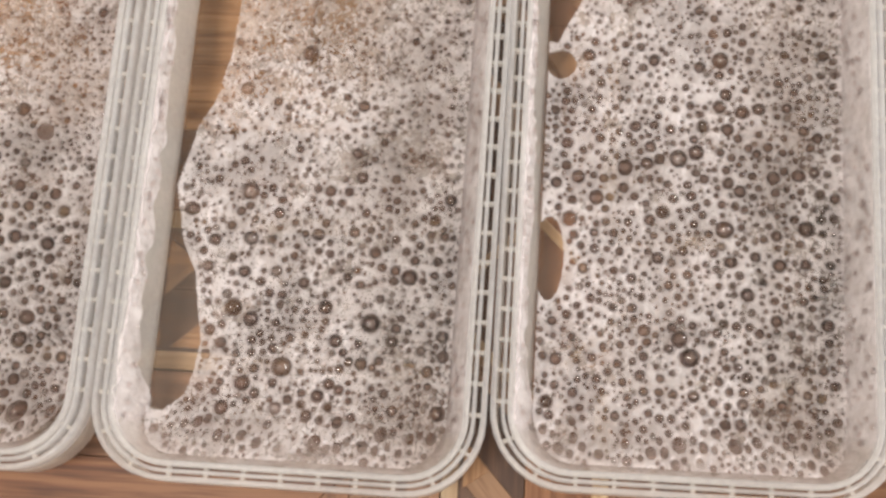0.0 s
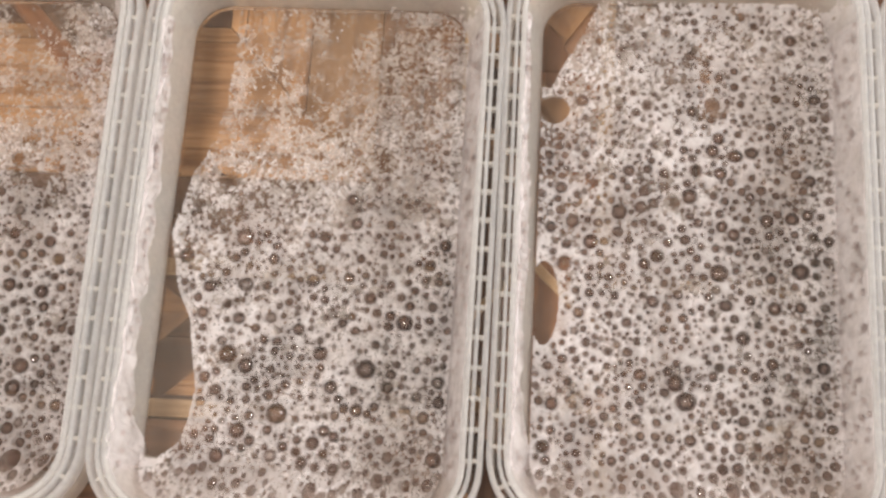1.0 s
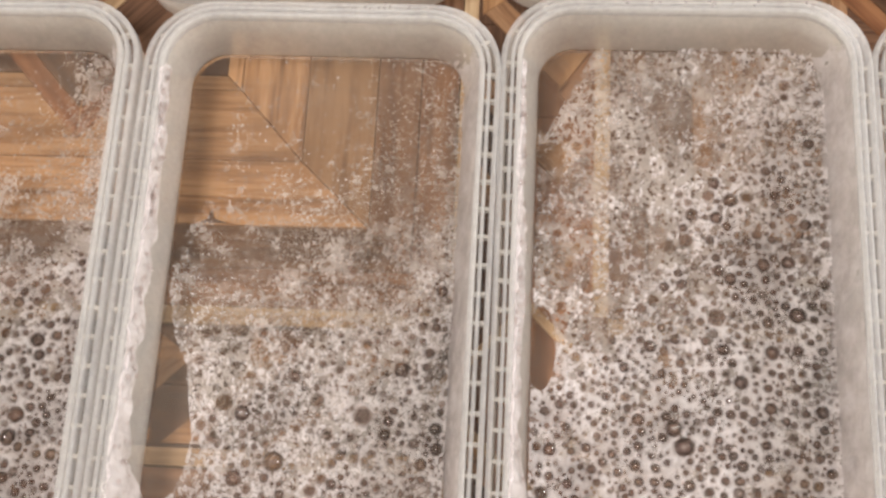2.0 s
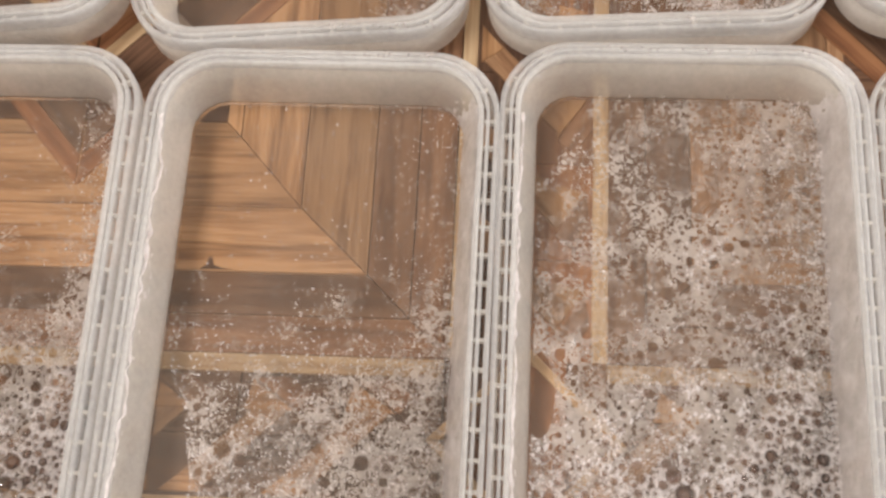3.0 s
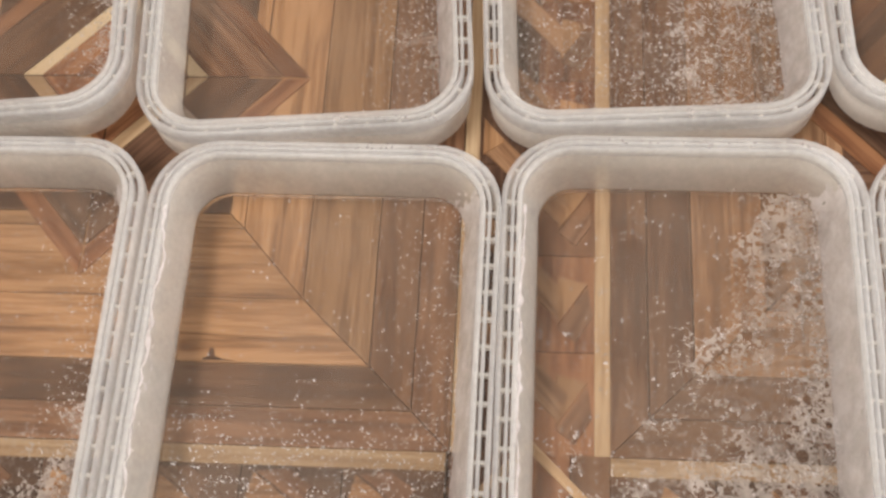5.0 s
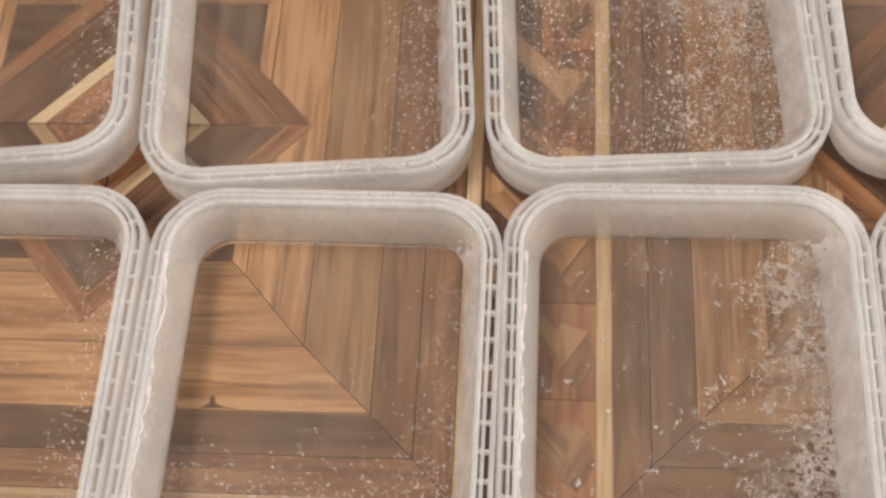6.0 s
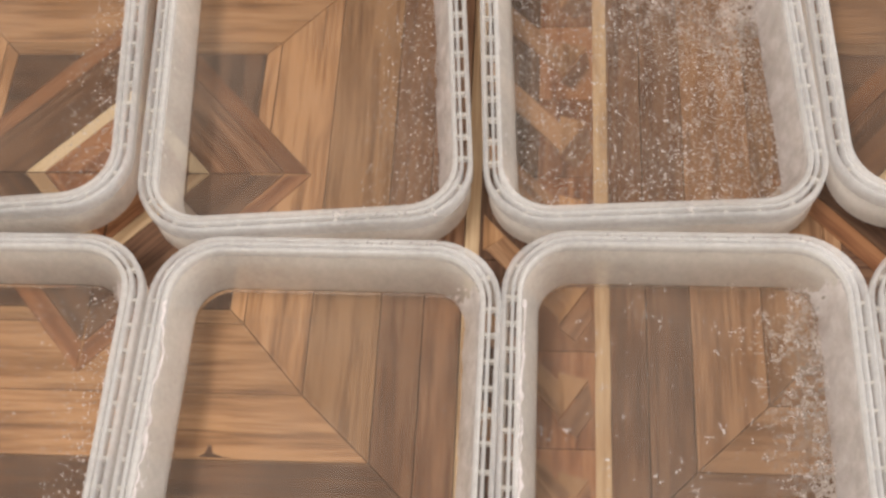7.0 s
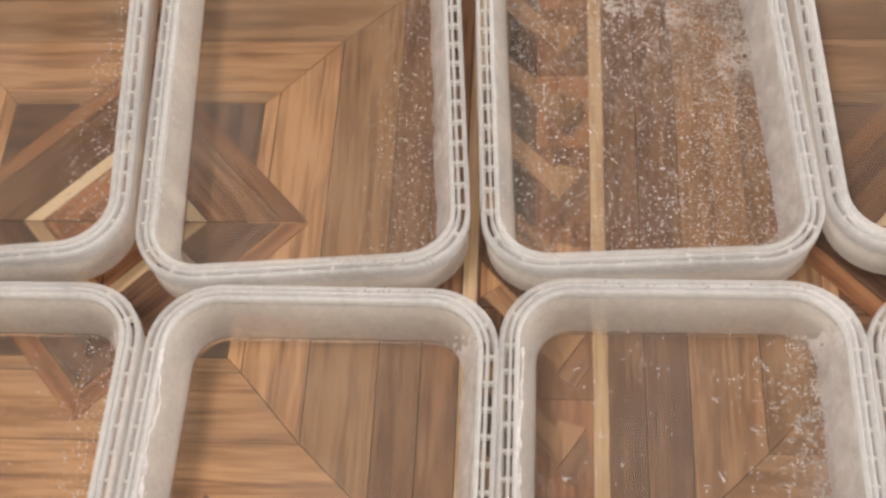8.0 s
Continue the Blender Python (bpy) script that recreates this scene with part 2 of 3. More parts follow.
def panel(cx, cy, wide=WOOD_LIGHT, inner=WOOD_LIGHT):
    """A square field: mitred frames of planks round a star."""
    rings = [(141, 149, WOOD_BROWN), (127, 135, WOOD_BROWN), (111, 119, wide), (85, 94, inner), (60, 66, inner), (54, 60, None)]
    for (ax, ay, mat), (bx, by, _) in zip(rings, rings[1:]):
        for s in (-1, 1):
            piece([(cx + s * ax, cy - ay), (cx + s * ax, cy + ay), (cx + s * bx, cy + by), (cx + s * bx, cy - by)], 90, mat)
            piece([(cx - ax, cy + s * ay), (cx + ax, cy + s * ay), (cx + bx, cy + s * by), (cx - bx, cy + s * by)], 0, mat)
    for sx in (-1, 1):
        for sy in (-1, 1):
            piece([(cx, cy), (cx + sx * 54, cy), (cx + sx * 54, cy + sy * 60), (cx, cy + sy * 60)], 90 * (sx > 0), WOOD_DARK, "corner_piece")
            for k, (a, b, mat) in enumerate(((79, 68, WOOD_RED), (68, 38, WOOD_BROWN), (38, 30, WOOD_STRAW), (30, 1, WOOD_RED))):
                q = 1.1
                piece([(cx + sx * a, cy + sy * 0.2), (cx + sx * 0.2, cy + sy * a * q), (cx + sx * 0.2, cy + sy * b * q), (cx + sx * b, cy + sy * 0.2)],
                      -48 * sx * sy, mat if sy > 0 or k not in (1, 2) else (WOOD_DARK, WOOD_PALE)[k - 1], "star_piece", 0.0004 + 0.0001 * (k % 2))


def band(x0, y0, length, upright, pitch, lag):
    """A strip of slanting bars with pale ends between two pale lines, 43 mm wide inside."""
    def put(points, grain, mat, name, top=0.0):
        if upright:
            piece([(x0 + a, y0 + b) for a, b in points], grain, mat, name, top)
        else:
            piece([(x0 + length - b, y0 + a) for a, b in points], 90 + grain, mat, name, top)
    for a in (-27.0, 22.0):
        lo, hi = (a - 0.4, a + 5.4) if upright else ((a - 1.0, a + 5.4) if a < 0 else (a - 0.4, a + 6.4))
        put([(lo, 0), (hi, 0), (hi, length), (lo, length)], 90, WOOD_PALE, "inlay_line", 0.0002)
    count = round(length / pitch)
    step = length / count
    for i in range(count):
        b = i * step
        put([(-21.8, b), (0, b), (0, b + step), (-21.8, b + step)], 90, WOOD_DARK, "backing_piece")
        put([(0, b), (22, b), (22, b + step), (0, b + step)], 90, WOOD_RED if upright else WOOD_DARK, "backing_piece")
        b += lag * step
        put([(-20, b + step * 1.22), (-20, b + step * 0.84), (8, b + step * 0.04), (13, b + step * 0.26)], -50, WOOD_TAN, "slanting_bar", 0.0005)
        put([(8.4, b + step * 0.48), (19.5, b + step * 0.40), (8.4, b - step * 0.04)], 90, WOOD_LIGHT, "pale_triangle", 0.0006)
        put([(8.4, b - step * 0.06), (19.5, b + step * 0.38), (21.0, b + step * 0.05), (15, b - step * 0.2)], 60, WOOD_BROWN, "dark_wedge", 0.0004)
        put([(-20.4, b + step * 0.80), (-20.4, b + step * 1.24), (-12, b + step * 0.96)], 90, WOOD_LIGHT, "pale_triangle", 0.0008)


def crossing(cx, cy):
    for i in range(4):
        a = cx - 27.2 + i * 13.6
        piece([(a, cy - 29), (a + 13.6, cy - 29), (a + 13.6, cy + 29), (a, cy + 29)], 90, (WOOD_DARK, WOOD_BROWN, WOOD_RED, WOOD_BROWN)[i], "backing_piece")
    for sx in (-1, 1):
        for sy in (-1, 1):
            piece([(cx + sx * 34, cy), (cx, cy + sy * 34), (cx, cy + sy * 29), (cx + sx * 29, cy)], -45 * sx * sy, WOOD_PALE, "inlay_line", 0.0007)


# ---- foam ----
INSET_LIQUID, LIQUID_Z, RIM_Z = 0.0118, 0.017, 0.036
BOX_W, BOX_L = 0.1215, 0.1965
CELL = 0.00034


def lattice(shape, scale, rng):
    """Smooth noise with about zero mean and unit spread, one value a cell; scale: cells a bump."""
    h, w = shape
    gh, gw = int(h / scale) + 3, int(w / scale) + 3
    g = rng.standard_normal((gh, gw))
    y, x = np.arange(h) / scale, np.arange(w) / scale
    yi, xi = y.astype(int), x.astype(int)
    fy, fx = y - yi, x - xi
    fy, fx = (fy * fy * (3 - 2 * fy))[:, None], (fx * fx * (3 - 2 * fx))[None, :]
    a, b = g[yi][:, xi], g[yi][:, xi + 1]
    c, d = g[yi + 1][:, xi], g[yi + 1][:, xi + 1]
    n = (a * (1 - fx) + b * fx) * (1 - fy) + (c * (1 - fx) + d * fx) * fy
    return n / n.std()


def corner_distance(x, y, hw, hl, r):
    """Signed distance to a rectangle with round corners, negative inside."""
    qx, qy = np.abs(x) - hw + r, np.abs(y) - hl + r
    return np.hypot(np.maximum(qx, 0), np.maximum(qy, 0)) + np.minimum(np.maximum(qx, qy), 0) - r


def step_up(v, a, b):
    s = np.clip((v - a) / (b - a), 0, 1)
    return s * s * (3 - 2 * s)


SINK = []          # (object, the time at which it drains away)
RAFTS = np.arange(0.15, 8.3, 0.27)


def dome_mesh(bubbles, rng):
    """Bubble skins: flattened domes over the given (x, y, r, z)."""
    seg, rings = 12, ((1.0, 0.0), (0.93, 0.37), (0.72, 0.69), (0.38, 0.92))
    verts, faces = [], []
    for x, y, r, z in bubbles:
        o = len(verts)
        for s, h in rings:
            for k in range(seg):
                a = math.tau * k / seg
                verts.append((x + r * s * math.cos(a), y + r * s * math.sin(a), z + r * h))
        verts.append((x, y, z + r))
        for lev in range(3):
            for k in range(seg):
                j = (k + 1) % seg
                faces.append((o + lev * seg + k, o + lev * seg + j, o + lev * seg + seg + j, o + lev * seg + seg + k))
        for k in range(seg):
            faces.append((o + 3 * seg + k, o + 3 * seg + (k + 1) % seg, o + 4 * seg))
    return mesh_of("bubble_skin_sheet", verts, faces, [BUBBLE], True)


def foam(m, label, seed, life, spread, sizes, x_from=-1.0, bare=None, coarse=None, linger=lambda x, y: 0.0 * x, clump=0.0, climb=0.0, early=0.4, film_time=(0.6, 18), hold=40.0):
    """A layer of froth on the liquid of the box at m, in rafts that drain away one after another.
    life(x, y): the second at which the froth goes at a place in the room, in millimetres; spread: its scatter; sizes: (radius, count) of the bubbles;
    climb: how far it creeps up the south wall; early: the seconds by which the white froth goes before that;
    film_time: the seconds by which the wet film outlasts that, and more where flecks stay; hold: how firmly those stay."""
    rng = np.random.default_rng(seed)
    hw, hl = BOX_W / 2 - INSET_LIQUID, BOX_L / 2 - INSET_LIQUID
    nx, ny = int(2 * hw / CELL), int(2 * hl / CELL)
    gx, gy = np.meshgrid(np.linspace(-hw, hw, nx + 1), np.linspace(-hl, hl, ny + 1))
    room = np.array(m.to_3x3())
    wx = (room[0, 0] * gx + room[0, 1] * gy + m.translation.x) * 1000
    wy = (room[1, 0] * gx + room[1, 1] * gy + m.translation.y) * 1000
    wall = corner_distance(gx, gy, hw, hl, 0.014)
    gone = life(wx, wy)
    if bare is not None:
        gone = np.where(bare(wx, wy), -3.0, gone)
    # bubbles, the large ones first
    open_to = np.minimum(-wall + 0.0004, 0.0035)
    near = np.full(gx.shape, 0.0035)
    veil = np.zeros(gx.shape, int)
    bubbles = []
    for r0, count in sizes:
        for _ in range(count):
            for _try in range(6):
                i, j = rng.integers(2, ny - 1), rng.integers(2, nx - 1)
                r = r0 * rng.uniform(0.75, 1.3)
                if gx[i, j] < x_from or gone[i, j] < 0.0 or min(near[i, j], open_to[i, j]) < r + 0.00016:
                    continue
                if coarse is not None and rng.random() > coarse(wx[i, j], wy[i, j], r * 1000):
                    continue
                k = int((r + 0.0035) / CELL) + 1
                a, b, c, d = max(0, i - k), min(ny + 1, i + k + 1), max(0, j - k), min(nx + 1, j + k + 1)
                ax = r * rng.uniform(0.9, 1.1)
                dist = np.hypot((gx[a:b, c:d] - gx[i, j]) * r / ax, gy[a:b, c:d] - gy[i, j]) - r
                if np.any((gone[a:b, c:d] < -2) & (dist < 0.0007)):
                    continue
                near[a:b, c:d] = np.minimum(near[a:b, c:d], dist)
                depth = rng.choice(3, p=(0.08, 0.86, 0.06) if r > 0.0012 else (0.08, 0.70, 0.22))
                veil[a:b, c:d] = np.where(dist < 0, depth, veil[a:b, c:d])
                bubbles.append((gx[i, j], gy[i, j], r, i, j))
                break
    # pull the grid onto the bubbles' edges
    dy, dx = np.gradient(near, CELL)
    size = np.maximum(np.hypot(dx, dy), 0.3)
    pull = np.where(np.abs(near) < 0.0003, near, 0)
    px = gx - pull * dx / size ** 2 + rng.normal(0, 0.00005, gx.shape)
    py = gy - pull * dy / size ** 2 + rng.normal(0, 0.00005, gx.shape)
    edge = np.clip(near - pull, 0, None)
    thick = 0.0006 + 0.0010 * step_up(edge, 0, 0.0008) + 0.00012 * lattice(gx.shape, 3, rng) + 0.0003 * lattice(gx.shape, 14, rng)
    thick += 0.0016 * step_up(wall, -0.004, 0.0)
    creep = climb * step_up(-gy, hl - 0.014, hl)
    py -= 0.33 * creep
    pz = LIQUID_Z + np.clip(thick, 0.0003, None) + creep
    # when each bit goes
    fine, broad = 0.7 * lattice(gx.shape, 1.2, rng) + 0.7 * lattice(gx.shape, 3.0, rng), 0.6 * lattice(gx.shape, 9, rng) + 0.7 * lattice(gx.shape, 26, rng)
    grain = 0.62 * fine + 0.62 * broad
    fall = gone - early - 0.4 * np.clip(gone - 1.9, 0, None)
    when = fall + 0.7 * spread * grain
    fleck = lattice(gx.shape, 1.25, rng) * (1 - 0.7 * clump) + clump * (0.8 * lattice(gx.shape, 5, rng) + 0.8 * lattice(gx.shape, 13, rng))
    rank = np.argsort(np.argsort(-fleck, axis=None)).reshape(fleck.shape) / fleck.size
    stays = (rank < linger(wx, wy)) & (gone > -2.5) & (near > -0.0001)
    when = np.where(stays, np.maximum(when, hold), when)
    full = ((near > -0.00012) | (veil > 0)) & (wall < -0.0001) & (gx >= x_from) & (gone > -2)
    cell_ok = (full[:-1, :-1].astype(int) + full[1:, :-1] + full[:-1, 1:] + full[1:, 1:]) >= 4
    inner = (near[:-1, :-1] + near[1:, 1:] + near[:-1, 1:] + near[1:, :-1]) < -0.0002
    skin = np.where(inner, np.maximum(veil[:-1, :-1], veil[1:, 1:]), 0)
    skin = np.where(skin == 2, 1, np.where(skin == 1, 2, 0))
    # froth that goes soon is thin from the start
    weak = 0.45 * fine + 0.8 * broad - np.interp(gone, [0.3, 1.2, 3.0], [-0.2, 0.7, 1.4])
    skin = np.where((skin == 0) & (weak[:-1, :-1] > 0), 1, skin)
    skin = np.where((skin == 0) & stays[:-1, :-1], 3, skin)
    cell_when = (when[:-1, :-1] + when[1:, 1:]) / 2
    raft = np.searchsorted(RAFTS, cell_when)
    raft[cell_when < 0] = -1
    points = np.stack([px, py, pz], -1).reshape(-1, 3)
    index = np.arange((nx + 1) * (ny + 1)).reshape(ny + 1, nx + 1)
    thing = tagged(new("soap_foam"), label, "foam")
    thing.matrix_world = m
    by_raft = {}
    for x, y, r, i, j in bubbles:
        if r > 0.00055 and 0 < when[i, j]:
            by_raft.setdefault(int(np.searchsorted(RAFTS, fall[i, j] + spread * (0.3 * grain[i, j] - 0.3))), []).append((px[i, j], py[i, j], r * 0.97, LIQUID_Z + 0.0005 + creep[i, j]))
    for k in range(len(RAFTS) + 1):
        ci, cj = np.nonzero((raft == k) & cell_ok)
        if len(ci) > 3:
            quads = np.stack([index[ci, cj], index[ci, cj + 1], index[ci + 1, cj + 1], index[ci + 1, cj]], -1)
            used, inverse = np.unique(quads, return_inverse=True)
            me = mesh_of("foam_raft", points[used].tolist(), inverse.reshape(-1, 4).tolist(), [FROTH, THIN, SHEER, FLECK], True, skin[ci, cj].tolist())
            ob = tagged(part("foam_raft", me, thing), kind="stuff")
            if k < len(RAFTS):
                SINK.append((ob, float(RAFTS[k])))
        if k in by_raft:
            ob = tagged(part("bubble_skin_sheet", dome_mesh(by_raft[k], rng), thing, "clear glossy soap bubbles"), kind="stuff")
            if k < len(RAFTS):
                SINK.append((ob, float(RAFTS[k])))
    # a hazy wet film with small bubbles of its own lies under the froth and outlasts it
    pores = np.full(gx.shape, 0.002)
    for r0, count in ((0.0008, 200), (0.0006, 700), (0.00042, 1300)):
        for i, j in zip(rng.integers(3, ny - 3, count), rng.integers(3, nx - 3, count)):
            r = r0 * rng.uniform(0.7, 1.35)
            k = int((r + 0.0005) / CELL) + 1
            box = (slice(max(0, i - k), i + k + 1), slice(max(0, j - k), j + k + 1))
            pores[box] = np.minimum(pores[box], np.hypot(gx[box] - gx[i, j], gy[box] - gy[i, j]) - r)
    dy, dx = np.gradient(pores, CELL)
    size = np.maximum(np.hypot(dx, dy), 0.3)
    pull = np.where(np.abs(pores) < 0.0003, pores, 0)
    low = np.stack([gx - pull * dx / size ** 2, gy - pull * dy / size ** 2, np.full_like(gx, LIQUID_Z + 0.0002)], -1)
    later = gone + film_time[0] + film_time[1] * linger(wx, wy) + 0.45 * spread * broad + 0.5 * spread * fine
    held = (pores > -0.00012) & (near > -0.0009) & (wall < -0.0004) & (gx >= x_from) & (gone > -1.5)
    whole = held[:-1, :-1] & held[1:, :-1] & held[:-1, 1:] & held[1:, 1:]
    raft = np.where(later[:-1, :-1] < 0, -1, np.searchsorted(RAFTS, later[:-1, :-1]))
    for k in range(len(RAFTS) + 1):
        ci, cj = np.nonzero((raft == k) & whole)
        if len(ci) > 3:
            quads = np.stack([index[ci, cj], index[ci, cj + 1], index[ci + 1, cj + 1], index[ci + 1, cj]], -1)
            used, inverse = np.unique(quads, return_inverse=True)
            ob = tagged(part("foam_film", mesh_of("foam_film", low.reshape(-1, 3)[used].tolist(), inverse.reshape(-1, 4).tolist(), [HAZE], True), thing, "hazy wet foam film"), kind="stuff")
            if k < len(RAFTS):
                SINK.append((ob, float(RAFTS[k])))
    return thing


# ---- plastic boxes ----
def outline(inset, r=0.024, seg=9):
    hw, hl, r = BOX_W / 2 - inset, BOX_L / 2 - inset, max(0.004, r - inset * 0.95)
    pts = []
    for cx, cy, a0 in ((hw - r, hl - r, 0), (-hw + r, hl - r, 90), (-hw + r, -hl + r, 180), (hw - r, -hl + r, 270)):
        for k in range(seg + 1):
            a = radians(a0 + 90 * k / seg)
            pts.append((cx + r * math.cos(a), cy + r * math.sin(a)))
    return pts


def sweep(name, profile, mat, closed=True):
    """A ring round the box with the given cross-section of (inset, z)."""
    loops = [outline(i) for i, _ in profile]
    n, k = len(loops[0]), len(profile)
    verts = [(x, y, z) for loop, (_, z) in zip(loops, profile) for x, y in loop]
    faces = []
    for a in range(k if closed else k - 1):
        b = (a + 1) % k
        for i in range(n):
            j = (i + 1) % n
            faces.append((a * n + i, a * n + j, b * n + j, b * n + i))
    return mesh_of(name, verts, faces, [mat], True)


def slab(name, inset, z0, z1, mat):
    """A flat body that rests on what is below it, and has no face there."""
    loop = outline(inset)
    n = len(loop)
    verts = [(x, y, z) for z in (z0, z1) for x, y in loop]
    faces = [tuple(range(n, 2 * n))] + [(i, (i + 1) % n, n + (i + 1) % n, n + i) for i in range(n)]
    return mesh_of(name, verts, faces, [mat])


def bead(i0, i1, z0, z1, b=0.00035):
    return [(i0, z0), (i0, z1 - b), (i0 + b, z1), (i1 - b, z1), (i1, z1 - b), (i1, z0)]


def plastic_box():
    box = tagged(new("plastic_box"), "translucent white plastic food box without lid on the table", "food box", "open plastic boxes")
    t = 0.0008
    part("wall", sweep("wall", [(0.0052, RIM_Z - 0.0008), (0.0056, RIM_Z - 0.002), (INSET_LIQUID, LIQUID_Z), (INSET_LIQUID - t, LIQUID_Z), (0.0052 - t, RIM_Z - 0.003)], PLASTIC), box)
    # look put into the plastic: south milky from outside, others clear through liquid
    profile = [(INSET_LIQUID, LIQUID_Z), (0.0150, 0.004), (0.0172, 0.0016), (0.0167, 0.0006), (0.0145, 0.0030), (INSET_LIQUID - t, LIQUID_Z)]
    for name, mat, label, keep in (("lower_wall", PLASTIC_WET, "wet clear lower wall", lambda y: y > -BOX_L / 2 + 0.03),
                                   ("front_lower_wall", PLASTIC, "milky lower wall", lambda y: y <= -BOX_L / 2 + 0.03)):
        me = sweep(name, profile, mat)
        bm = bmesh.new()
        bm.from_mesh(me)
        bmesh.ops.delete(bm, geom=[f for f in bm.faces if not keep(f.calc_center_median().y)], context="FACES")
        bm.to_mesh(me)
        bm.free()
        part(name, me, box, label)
    part("base", slab("base", 0.0170, 0.0006, 0.0016, PLASTIC_BASE), box, "clear wet base")
    lip = sweep("outer_rim", bead(0, 0.0017, RIM_Z - 0.007, RIM_Z - 0.0006, 0.0005), PLASTIC_RIM)
    for v in lip.vertices:
        v.co.x *= 1 + 0.0008 / (BOX_W / 2)
    part("outer_rim", lip, box)
    part("collar", sweep("collar", [(0.0002, RIM_Z - 0.0066), (0.0006, 0.0150), (0.0013, 0.0150), (0.0010, RIM_Z - 0.0066)], PLASTIC), box)
    part("middle_rim", sweep("middle_rim", bead(0.0025, 0.0037, RIM_Z - 0.005, RIM_Z), PLASTIC_RIM), box)
    part("inner_rim", sweep("inner_rim", bead(0.0045, 0.0063, RIM_Z - 0.004, RIM_Z + 0.0002, 0.0005), PLASTIC_RIM), box)
    part("web", sweep("web", [(0.0010, RIM_Z - 0.0046), (0.0052, RIM_Z - 0.0036), (0.0052, RIM_Z - 0.0041), (0.0010, RIM_Z - 0.0051)], PLASTIC_WEB), box)
    rib_me = box_mesh("rib", (0.0009, -0.0006, RIM_Z - 0.004), (0.0050, 0.0006, RIM_Z - 0.0015), PLASTIC)
    hw, hl, r = BOX_W / 2, BOX_L / 2, 0.024
    spots = []
    for k in range(16):
        y = -hl + r + 0.002 + k * (2 * hl - 2 * r - 0.004) / 15
        spots += [(-hw, y, 0), (hw, y, 180)]
    for k in range(7):
        x = -hw + r + 0.002 + k * (2 * hw - 2 * r - 0.004) / 6
        spots += [(x, -hl, 90), (x, hl, 270)]
    for cx, cy, a0 in ((hw - r, hl - r, 0), (-hw + r, hl - r, 90), (-hw + r, -hl + r, 180), (hw - r, -hl + r, 270)):
        for a in (27, 63):
            w = radians(a0 + a)
            spots.append((cx + r * math.cos(w), cy + r * math.sin(w), a0 + a + 180))
    for x, y, turn in spots:
        rib = part("rib", rib_me, box)
        rib.location, rib.rotation_euler = (x, y, 0), (0, 0, radians(turn))
    return box


def residue(m, seed, cover):
    """Dried froth that clings to the inner wall; cover(x, y, up): how thickly, from 0 to 1."""
    rng = np.random.default_rng(seed)
    rows = np.linspace(0, 1, 34)
    loop = np.array(outline(0.0, seg=26))
    d = np.r_[0, np.cumsum(np.hypot(*np.diff(np.r_[loop, loop[:1]], axis=0).T))]
    n = int(d[-1] / 0.00055)
    s = np.linspace(0, d[-1], n, endpoint=False)

    def ring(inset):
        p = np.array(outline(inset, seg=26))
        p = np.r_[p, p[:1]]
        return np.stack([np.interp(s, d, p[:, 0]), np.interp(s, d, p[:, 1])], -1)
    noise_a = 0.7 * lattice((len(rows), n), 2.0, rng) + 0.7 * lattice((len(rows), n), 6, rng)
    lumps = lattice((len(rows), n), 11, rng)
    P = np.zeros((len(rows), n, 3))
    for k, up in enumerate(rows):
        inset = INSET_LIQUID + (0.0056 - INSET_LIQUID) * up
        low, high = ring(inset + 0.0002), ring(inset + 0.0016)
        lift = np.clip(0.35 + 0.06 * noise_a[k] + 0.12 * lumps[k], 0, 1)[:, None]
        P[k, :, :2] = low * (1 - lift) + high * lift
        P[k, :, 2] = LIQUID_Z + (RIM_Z - 0.002 - LIQUID_Z) * up
    want = cover(P[..., 0], P[..., 1], rows[:, None])
    keep = ((noise_a * 0.28 + 0.5) < want) & (want > 0.03)
    index = np.arange(len(rows) * n).reshape(len(rows), n)
    nxt = np.roll(index, -1, 1)
    ok = (keep & np.roll(keep, -1, 1))[:-1] & keep[1:]
    i, j = np.nonzero(ok)
    quads = np.stack([index[i, j], nxt[i, j], nxt[i + 1, j], index[i + 1, j]], -1)
    used, inverse = np.unique(quads, return_inverse=True)
    ob = new("foam_residue", mesh_of("foam_residue", P.reshape(-1, 3)[used].tolist(), inverse.reshape(-1, 4).tolist(), [FROST], True))
    ob.matrix_world = m
    return tagged(ob, "white dried foam flecks clinging to the box wall", "foam residue", kind="stuff")


def mm(x, y, turn=0):
    return pose(x / 1000, y / 1000, 0, 0, 0, turn)


PLACES = {"mid": mm(-76, 119.3, -0.4), "right": mm(47.6, 123.6, 0.0), "left": mm(-200.8, 120, 0.0), "far_right": mm(171, 122, 0.3),
          "back_mid": mm(-92.8, 320.2, 4.2), "back_right": mm(35.6, 325.5, 3.0), "back_left": mm(-222.3, 323, 5.6), "back_far": mm(161.8, 334.5, 1.6)}
first = plastic_box()
for k, m in enumerate(PLACES.values()):
    if k == 0:
        first.matrix_world = m
    else:
        copy_thing(first, m)
liquid_me = slab("soapy_liquid", INSET_LIQUID + 0.0002, LIQUID_Z - 0.002, LIQUID_Z, LIQUID)
for m in PLACES.values():
    ob = new("soapy_liquid", liquid_me)
    ob.matrix_world = m
    tagged(ob, "clear still soapy liquid in a plastic box", "liquid", "liquid in the boxes")


